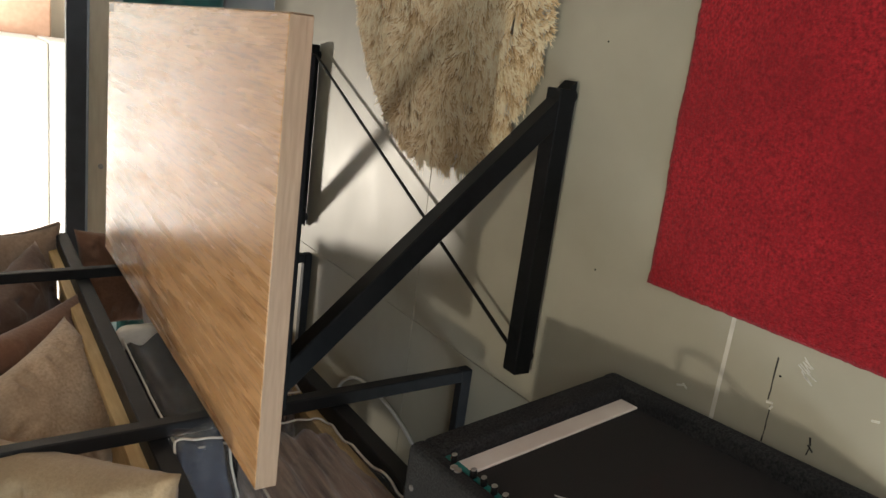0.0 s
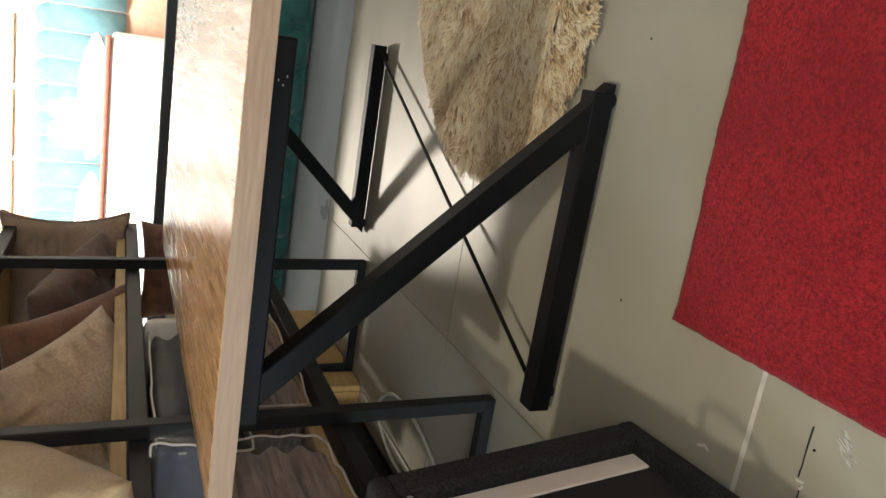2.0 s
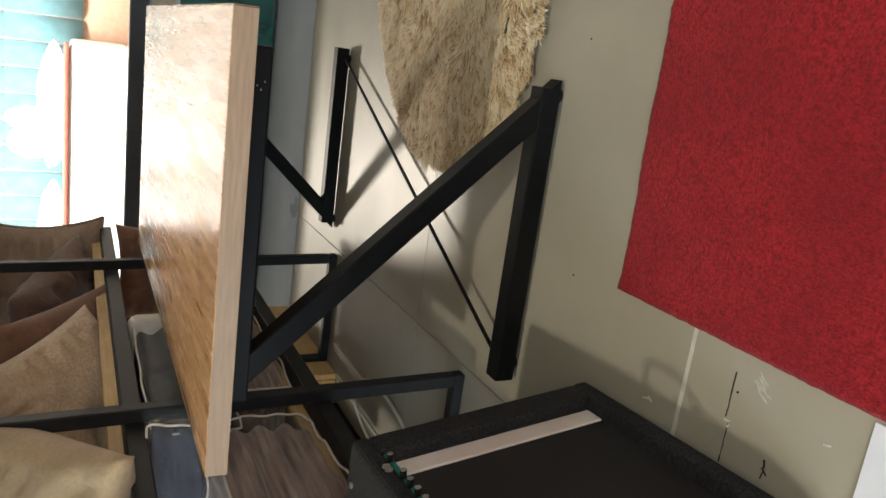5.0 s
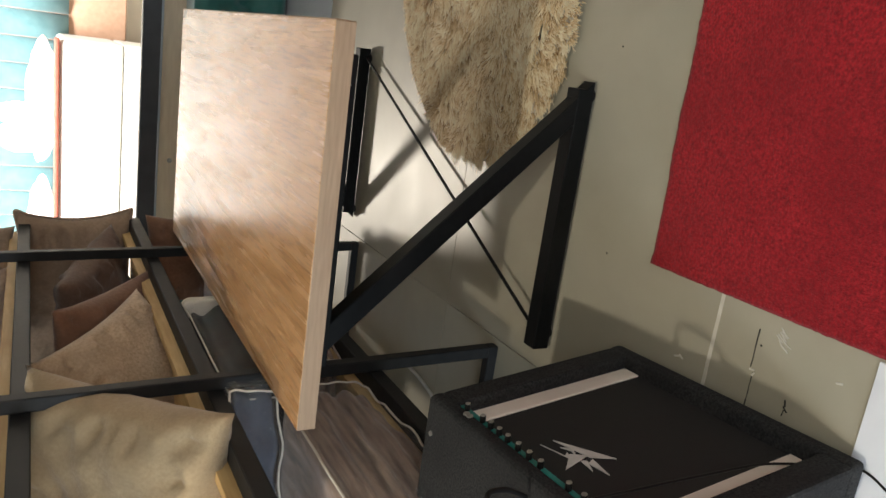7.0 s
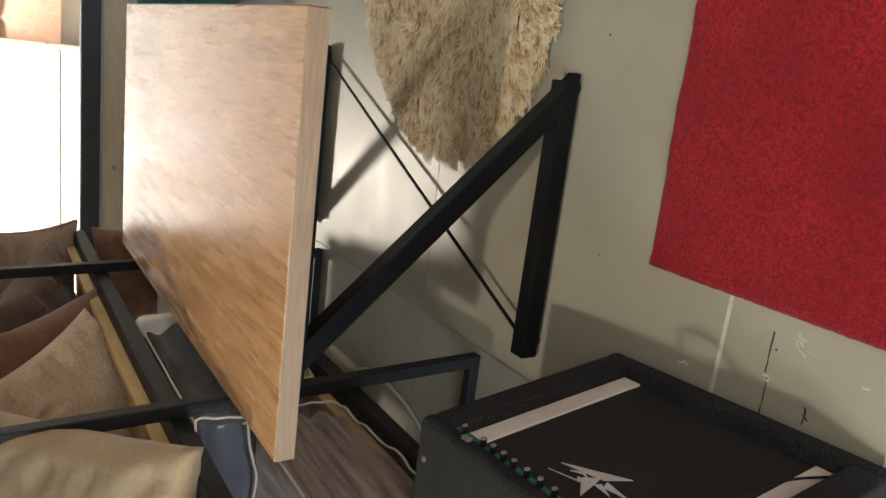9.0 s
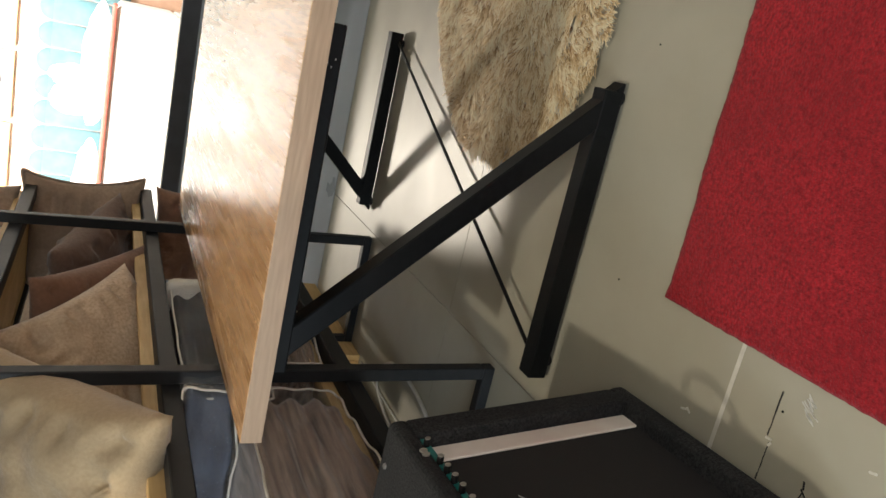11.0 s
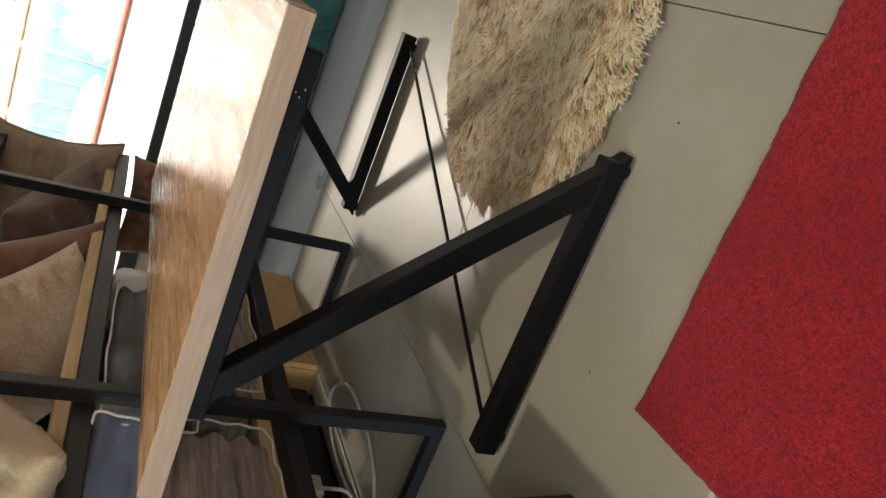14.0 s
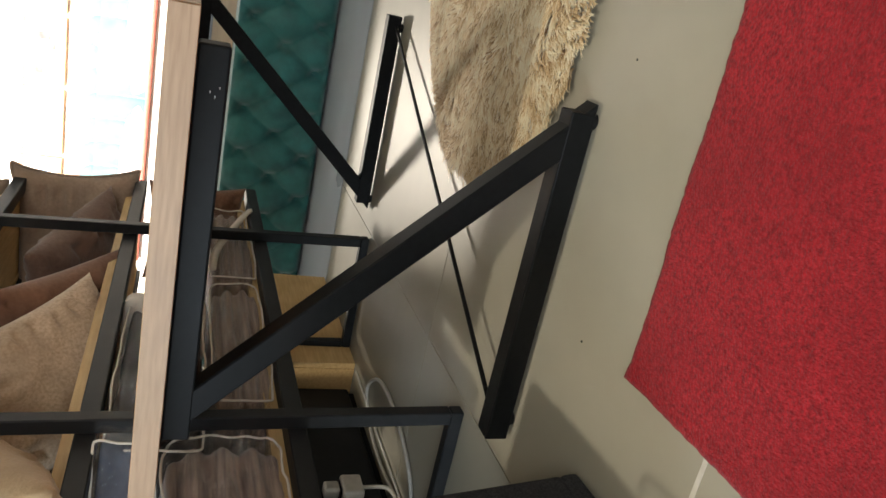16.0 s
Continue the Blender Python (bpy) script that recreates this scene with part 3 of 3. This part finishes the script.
bagged("folded brown fleece blanket in clear plastic bag on lower shelf", (-0.52, -0.36, 0.447), (-0.17, 0.255, 0.70), 4, 1.0)
quilt = bagged("dark navy quilt in shiny plastic bag stacked on another", (-0.2, -0.41, 0.722), (0.0, 0.0, 0.832), 1, 6.0, QUILT, SHINY, 9.0)
quilt.matrix_basis = pose(-0.145, 0.19, 0, 0, 0, -74)
bagged("folded brown blanket in crinkled plastic bag on lower shelf", (-0.52, 0.39, 0.447), (-0.175, 1.09, 0.59), 3, 2.0)
dark = bagged("dark brown blanket in clear bag with a cream band", (-0.52, 0.19, 0.62), (-0.175, 0.985, 0.82), 2, 3.0, FLEECE_D)
part("band", soft_block((-0.545, 0.90, 0.602), (-0.152, 0.945, 0.843), 0, 2.0, 0.004, e=8.0), SEAM, dark, "cream elastic band", smooth=True)
part("neck", soft_block((-0.40, 0.99, 0.68), (-0.20, 1.06, 0.80), 5, 2.0, 0.03), PLASTIC, dark, "gathered plastic neck", smooth=True)
bag = bagged("dark brown blanket in plastic bag with wide cream zip", (-0.52, 1.13, 0.447), (-0.175, 1.84, 0.585), 3, 4.0)
strip = bmesh.new()
rows = []
for i in range(25):
    u = i / 24
    y, z = 1.13 + 0.73 * u, 0.592 - 0.165 * u + 0.02 * math.sin(u * 5)
    x = -0.148 + 0.008 * math.sin(u * 11)
    rows.append([strip.verts.new((x + dx, y, z + dz)) for dx, dz in ((0, -0.014), (0.004, 0.0), (0, 0.014), (-0.006, 0.0))])
for p, q in zip(rows, rows[1:]):
    for k in range(4):
        strip.faces.new((p[k], p[(k + 1) % 4], q[(k + 1) % 4], q[k]))
strip.faces.new(rows[0])
strip.faces.new(rows[-1][::-1])
part("zip", strip, SEAM, bag, "wide cream zip tape", smooth=True)


# ---- amplifier ----
def amplifier():
    a = thing("guitar_amplifier", "worn black carpet-covered guitar amplifier with dark grille on the floor", "amplifier")

    def lean(bm):
        for v in bm.verts:
            x, y, z = v.co
            x -= 0.155 * (z - 0.05)
            v.co = (x - 0.07 * (y + 0.3), y, z)
        return bm

    y0, y1, z0, z1, xf, xb, t, ts = -0.90, -0.268, 0.012, 0.532, 0.124, -0.16, 0.036, 0.066
    part("cabinet", lean(box((xb, y0 + ts, z0 + t), (xf - 0.045, y1 - ts, z1 - t), 0)), TOLEX, a)
    part("top_panel", lean(box((xb, y0, z1 - t), (xf, y1, z1), 0.012, 3)), TOLEX, a, "worn speckled black carpet top")
    part("base_panel", lean(box((xb, y0, z0), (xf, y1, z0 + t), 0.010, 3)), TOLEX, a)
    part("side_panel", lean(box((xb, y1 - ts, z0 + t - 0.004), (xf - 0.0015, y1 - 0.001, z1 - t + 0.004), 0.008, 2)), TOLEX, a)
    part("side_panel", lean(box((xb, y0 + 0.001, z0 + t - 0.004), (xf - 0.0015, y0 + ts, z1 - t + 0.004), 0.008, 2)), TOLEX, a)
    g = part("grille", lean(box((xf - 0.045, y0 + ts, z0 + t), (xf - 0.036, y1 - ts, z1 - t), 0)), GRILLE, a, "black grille cloth")
    for ya in (y1 - ts - 0.050, y0 + ts + 0.002):
        part("trim_strip", lean(box((xf - 0.0357, ya, z0 + t + 0.001), (xf - 0.030, ya + 0.048, z1 - t - 0.012), 0.002)), STRIP, g, "dirty off-white trim strip")
    part("control_panel", lean(box((xf - 0.0357, y0 + ts + 0.01, z1 - t - 0.011), (xf - 0.006, y1 - ts - 0.006, z1 - t - 0.0005), 0.001)), TEALP, a, "narrow teal control panel")
    for k, y in enumerate((-0.365, -0.425, -0.455, -0.485, -0.515, -0.550, -0.585, -0.62, -0.70, -0.74)):
        kn = part("knob", lean(cyl((xf - 0.012, y, z1 - t - 0.004), (xf + 0.008, y, z1 - t - 0.002), 0.006, 10)), CABLE_B, a)
        part("cap", lean(cyl((xf + 0.0082, y, z1 - t - 0.002), (xf + 0.010, y, z1 - t - 0.002), 0.0052, 10)), KNOB, kn, "worn metal cap")
    for y in (-0.39, -0.402):
        part("input_jack", lean(cyl((xf - 0.004, y, z1 - t + 0.014), (xf + 0.003, y, z1 - t + 0.014), 0.007, 10)), KNOB, a, "brass input socket")

    def blade(points):
        bm = bmesh.new()
        f = bm.faces.new([bm.verts.new((xf - 0.0345, -0.59 + u * 0.72, 0.39 + v * 0.85)) for u, v in points])
        r = bmesh.ops.extrude_face_region(bm, geom=[f])
        for v in r["geom"]:
            if isinstance(v, bmesh.types.BMVert):
                v.co.x += 0.002
        return lean(bm)

    em = part("emblem", blade([(0.10, 0.03), (0.02, 0.012), (0.03, 0.0), (-0.01, 0.008)]), LOGO, a, "angular silver emblem of plain shapes")
    for pts in ([(0.10, -0.005), (-0.06, -0.075), (-0.02, -0.03)], [(0.02, 0.0), (-0.01, -0.03), (-0.035, 0.045)], [(-0.03, -0.03), (-0.11, -0.02), (-0.04, -0.012)],
                [(0.06, 0.0), (0.03, -0.012), (0.0, -0.008), (0.04, -0.02)], [(-0.02, -0.004), (-0.075, 0.0), (-0.03, -0.016)]):
        part("shape", blade(pts), LOGO, em)
    part("lamp", lean(cyl((xf - 0.006, -0.352, z1 - t - 0.006), (xf - 0.0055, -0.352, z1 - t - 0.006), 0.002, 8)), PIPING, a, "tiny red pilot lamp")
    part("screw", lean(cyl((0.045, -0.30, z1), (0.045, -0.30, z1 + 0.003), 0.006, 8)), KNOB, a)
    return a


amplifier()
# Carrying handle as a thin arch, placed so its shadow lands on the floor.
tagged(tube([(0.045, -0.655, 0.542), (0.07, -0.66, 0.59), (0.085, -0.68, 0.64), (0.092, -0.72, 0.66), (0.088, -0.76, 0.64), (0.07, -0.79, 0.59), (0.045, -0.80, 0.543)], 0.005, CABLE_B, "handle_arch"),
       "thin black carrying handle arching over the amplifier top", "cable")
tagged(tube([(0.02, -0.735, 0.566), (0.085, -0.75, 0.53), (0.112, -0.775, 0.40), (0.118, -0.782, 0.25), (0.122, -0.79, 0.14), (0.128, -0.815, 0.075), (0.135, -0.85, 0.02),
             (0.15, -0.90, 0.006), (0.12, -0.98, 0.006)], 0.0024, CABLE_B, "audio_cable"), "thin black audio cable hanging across the amplifier", "cable")


# ---- far side of the shop ----
def tufted_bench():
    b = thing("tufted_bench", "deep green buttoned velvet bench base standing on the floor", "bench")
    x0, x1, z0, z1, y = -1.5, 2.2, 0.015, 0.50, 2.80
    a, h = 0.237, 0.17
    bm = bmesh.new()
    nx, nz = 330, 46
    rows = []
    for i in range(nx + 1):
        col = []
        for j in range(nz + 1):
            x, z = x0 + (x1 - x0) * i / nx, z0 + (z1 - z0) * j / nz
            u, v = (x - 0.05) / a + (z - 0.08) / (2 * h), (x - 0.05) / a - (z - 0.08) / (2 * h)
            k = (abs(math.sin(math.pi * u)) * abs(math.sin(math.pi * v))) ** 0.45
            du, dv = u - round(u), v - round(v)
            near = math.exp(-(du * du + dv * dv) * 38)
            crease = noise.noise(Vector((x * 26, z * 26, 2))) * 0.004 * (1 - near)
            edge = min(1, (z - z0) / 0.03) * min(1, (z1 - z) / 0.05)
            col.append(bm.verts.new((x, y - (0.036 * k - 0.045 * near + crease) * max(edge, 0) ** 0.5, z)))
        rows.append(col)
    for i in range(nx):
        for j in range(nz):
            bm.faces.new((rows[i][j], rows[i + 1][j], rows[i + 1][j + 1], rows[i][j + 1]))
    part("front_panel", bm, GREEN, b, "buttoned green velvet front", smooth=True)
    part("body", box((x0, y + 0.05, z0), (x1, 3.10, z1), 0.01, 2), GREEN, b)
    for i in range(-7, 12):
        for j in range(4):
            x, z = 0.05 + a * (i + 0.5 * (j % 2)), 0.08 + h * j
            if x0 + 0.05 < x < x1 - 0.05 and z0 + 0.03 < z < z1 - 0.03:
                part("button", cyl((x, y + 0.04, z), (x, y + 0.032, z), 0.013, 10), GREEN, b)
    for x in (x0 + 0.1, x1 - 0.1):
        part("foot", box((x, 2.85, 0), (x + 0.05, 2.9, z0), 0), BLACK, b)
    return b


tufted_bench()


def counter():
    c = thing("low_counter", "beige board counter with dark grey rail along its top", "counter")
    part("board", box((-1.6, 3.16, 0.0), (2.6, 3.19, 0.617), 0.002), BEIGE, c, "beige board face")
    part("rail", box((-1.6, 3.14, 0.62), (2.6, 3.21, 0.722), 0.006), mat("blue_charcoal", (0.03, 0.033, 0.042), (0.045, 0.05, 0.06), 0.5, scale=12), c, "dark charcoal rail")
    part("bead", box((-1.6, 3.136, 0.612), (2.6, 3.1395, 0.624), 0.001), mat("blue_grey_edge", (0.3, 0.34, 0.4), (0.36, 0.4, 0.46), 0.5), c)
    part("bolt", cyl((-0.08, 3.16, 0.545), (-0.08, 3.15, 0.545), 0.014, 10), KNOB, c, "dull metal bolt head")
    return c


counter()


def far_bed():
    b = thing("display_bed", "white bed with rust piping and channelled pale teal headboard", "bed")
    part("mattress", box((-2.6, 6.8, 0.45), (0.42, 8.1, 1.03), 0.05, 3), LINEN, b, "thick white mattress")
    part("base", box((-2.6, 6.82, 0.0), (0.42, 8.1, 0.445), 0.01), LINEN, b)
    part("piping", box((-2.6, 6.775, 1.03), (0.42, 6.86, 1.075), 0.015, 2), PIPING, b, "rust red edge piping")
    hb = part("headboard", box((-3.0, 8.15, 0.3), (1.6, 8.24, 1.95), 0.02, 2), TAN, b, "tan suede headboard border")
    for i in range(16):
        x = 1.35 - 0.29 * i
        bm = cyl((x, 8.13, 0.9), (x, 8.13, 1.66), 0.143, 20)
        r = bmesh.ops.create_uvsphere(bm, u_segments=20, v_segments=10, radius=0.143, matrix=Matrix.Translation((x, 8.13, 1.66)))
        for v in bm.verts:
            v.co.y = 8.148 + (v.co.y - 8.13) * 0.45
        part("channel", bm, TEAL, hb, "pale teal velvet channel", smooth=True)
    return b


far_bed()


def lump(name, label, category, c, s, material, seed):
    bm = bmesh.new()
    bmesh.ops.create_icosphere(bm, subdivisions=4, radius=1)
    for v in bm.verts:
        q = Vector((v.co.x * s[0], v.co.y * s[1], v.co.z * s[2]))
        v.co = Vector(c) + q * (1 + 0.18 * noise.noise(v.co * 2.2 + Vector((seed, 0, 0))))
    return tagged(part(name, bm, material, smooth=True), label, category)


lump("pillow", "white cotton pillow on the white bed", "pillow", (-0.25, 7.3, 1.17), (0.62, 0.3, 0.15), LINEN, 1)
lump("pillow", "white cotton pillow on the white bed", "pillow", (-1.7, 7.3, 1.17), (0.62, 0.3, 0.15), LINEN, 4)
lump("soft_toy", "white plush soft toy sitting on the bed", "toy", (-0.62, 7.15, 1.36), (0.16, 0.14, 0.22), LINEN, 7)
lump("soft_toy", "small white plush soft toy on the bed", "toy", (-0.38, 7.15, 1.40), (0.11, 0.1, 0.2), LINEN, 9)


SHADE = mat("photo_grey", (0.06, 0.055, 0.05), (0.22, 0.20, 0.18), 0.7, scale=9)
BLUEISH = mat("photo_blue", (0.10, 0.20, 0.36), (0.24, 0.36, 0.52), 0.7, scale=9)


def picture(x0, x1, z0, z1, seed):
    p = thing("picture_frame", "orange wood frame with pale abstract print on the wall", "picture", group="framed prints on the wall")
    w = 0.035
    o = mat("orange_wood", (0.45, 0.24, 0.10), (0.55, 0.32, 0.15), 0.5, scale=8, stretch=(1, 8, 8))
    for lo, hi in (((x0, z0), (x1, z0 + w)), ((x0, z1 - w), (x1, z1)), ((x0, z0 + w), (x0 + w, z1 - w)), ((x1 - w, z0 + w), (x1, z1 - w))):
        part("frame", box((lo[0], 8.34, lo[1]), (hi[0], 8.38, hi[1]), 0.003), o, p)
    part("print", box((x0 + w, 8.365, z0 + w), (x1 - w, 8.372, z1 - w), 0), LINEN, p, "pale print")
    rnd = random.Random(seed)
    for k in range(7):
        x, z = rnd.uniform(x0 + 0.1, x1 - 0.25), rnd.uniform(z0 + 0.06, z1 - 0.2)
        part("blot", box((x, 8.362 - 0.003 * k, z), (x + rnd.uniform(0.05, 0.15), 8.3635 - 0.003 * k, z + rnd.uniform(0.04, 0.15)), 0), rnd.choice((SHADE, BLUEISH, BEIGE, SHADE)), p)


for k in range(4):
    picture(0.45 - 0.82 * k - 0.78, 0.45 - 0.82 * k, 2.02, 2.48, k)


# ---- beside the rack ----
def crate():
    c = thing("wooden_cabinet", "low pale wood cabinet on the floor behind the rack", "cabinet")
    part("side", box((-0.60, 1.285, 0.003), (-0.575, 2.11, 0.27), 0.002), PINE, c)
    part("top", box((-1.1, 1.285, 0.2705), (-0.575, 2.11, 0.29), 0.002), PINE, c)
    part("front", box((-1.1, 1.285, 0.003), (-0.602, 1.305, 0.27), 0.002), PINE, c)
    return c


crate()


def black_cabinet():
    c = thing("black_cabinet", "matt black low cabinet standing behind the rack", "cabinet")
    part("body", box((-1.2, -0.1, 0.02), (-0.68, 1.27, 1.22), 0.006), BLACK2, c)
    part("plinth", box((-1.18, -0.08, 0.0), (-0.69, 1.25, 0.0195), 0), BLACK, c)
    return c


black_cabinet()


def adapter():
    a = thing("plug_adapter", "white mains plug adapter fixed to the black cabinet", "plug")
    part("body", box((-0.68, 0.60, 0.09), (-0.63, 0.69, 0.16), 0.01, 2), CABLE_W, a)
    part("plug", box((-0.675, 0.62, 0.166), (-0.635, 0.665, 0.215), 0.008, 2), CABLE_W, a)
    part("clip", box((-0.672, 0.615, 0.1605), (-0.638, 0.67, 0.1655), 0), CABLE_B, a)


adapter()
tagged(tube([(-0.65, 0.645, 0.095), (-0.62, 0.60, 0.02), (-0.60, 0.48, 0.01), (-0.55, 0.42, 0.01), (-0.47, 0.50, 0.008), (-0.42, 0.70, 0.008), (-0.43, 0.92, 0.008), (-0.52, 1.05, 0.008), (-0.585, 1.02, 0.008),
             (-0.64, 0.85, 0.008), (-0.63, 0.62, 0.008), (-0.55, 0.30, 0.008)], 0.0065, CABLE_W, "mains_cable"), "looped white mains cable lying on the floor", "cable")
tagged(tube([(-0.588, 1.25, 0.006), (-0.592, 0.95, 0.006), (-0.595, 0.5, 0.006), (-0.60, 0.1, 0.006)], 0.004, CABLE_W, "thin_cable"), "thin white cable run straight along the floor", "cable")

# ---- floor marks and tiles ----
marks = tagged(new("floor_marks"), "white paint flecks and scratches on the floor", "marks", kind="structure")
rnd = random.Random(3)
for k in range(11):
    a, b = 0.290 + 0.0032 * k, -0.681 + rnd.uniform(-0.010, 0.010)
    bm = box((-0.0009, -0.010, 0.0), (0.0009, 0.010, 0.0012), 0)
    bm.transform(pose(a, b, 0, 0, 0, rnd.uniform(-42, -18)))
    part("fleck", bm, WHITE_GROUT, marks)
for x, y, turn, ln in ((0.168, -0.436, 20, 0.012), (0.171, -0.448, -30, 0.010), (0.222, -0.629, 10, 0.010), (0.214, -0.634, 60, 0.007), (0.275, -0.808, 15, 0.010), (0.125, -0.757, -20, 0.016), (0.112, -0.762, 25, 0.014)):
    bm = box((-0.0022, -ln * 0.7, 0.0), (0.0022, ln * 0.7, 0.0013), 0.001)
    bm.transform(pose(x, y, 0, 0, 0, turn))
    part("fleck", bm, WHITE_GROUT, marks)
for x, y in ((0.324, -0.147), (0.83, -0.06), (0.277, -0.636)):
    part("spot", cyl((x, y, 0), (x, y, 0.0012), 0.0022, 8), BLACK, marks)
for x0, x1, y0, y1 in ((0.226, 0.309, -0.6262, -0.6230), (0.145, 0.217, -0.6335, -0.6305)):
    for k in range(6):
        xa, xb = x0 + (x1 - x0) * k / 6, x0 + (x1 - x0) * (k + 1) / 6
        part("crack", box((xa, y0 + rnd.uniform(0, 0.001), 0.0), (xb - 0.0004, y1 + rnd.uniform(-0.001, 0.0006), 0.0006), 0), BLACK2, marks)
for x, y, turn, w in ((0.19, -0.717, 15, 0.0035), (0.178, -0.720, 50, 0.003), (0.170, -0.717, -10, 0.0022), (0.118, -0.728, 70, 0.004), (0.121, -0.742, 95, 0.003)):
    bm = box((-0.007, -w * 0.45, 0.0), (0.007, w * 0.45, 0.0009), 0)
    bm.transform(pose(x, y, 0, 0, 0, turn))
    part("crack", bm, BLACK2, marks)
part("joint_filler", box((-0.30, -0.5255, -0.004), (0.9, -0.5165, 0.0006), 0), WHITE_GROUT, marks, "white filled joint")
# The floor is blue-grey from y = 2.065 to the bench.
tagged(part("trim_strip", box((-2.6, 2.065, 0.0), (3.5, 2.86, 0.004), 0.001), mat("blue_grey_strip", (0.40, 0.43, 0.48), (0.46, 0.49, 0.54), 0.3, scale=4, spec=0.4)),
       "pale blue-grey strip of floor before the bench", "floor strip", kind="structure")
tagged(part("threshold", box((-0.5, -1.6, 0.0), (0.345, -0.866, 0.004), 0.001), mat("pale_sill", (0.62, 0.65, 0.7), (0.7, 0.73, 0.78), 0.4, scale=8)), "pale grey threshold sheet on the floor", "threshold", kind="structure")

floor = tagged(part("floor", box((-4.6, -4.5, -0.05), (4.6, 8.6, -0.008), 0), GROUT), "greige tiled shop floor with thin dark joints", "floor", kind="structure")
xs = [-4.6, -3.44, -2.32, -1.2, -0.08, 1.04, 2.16, 3.28, 4.6]
ys = [-4.5, -3.88, -2.76, -1.64, -0.52, 0.60, 2.9, 5.1, 7.3, 8.6]
for i in range(len(xs) - 1):
    for j in range(len(ys) - 1):
        g = 0.0013
        part("tile", box((xs[i] + g, ys[j] + g, -0.0075), (xs[i + 1] - g, ys[j + 1] - g, 0.0), 0.0006), FLOOR, floor)
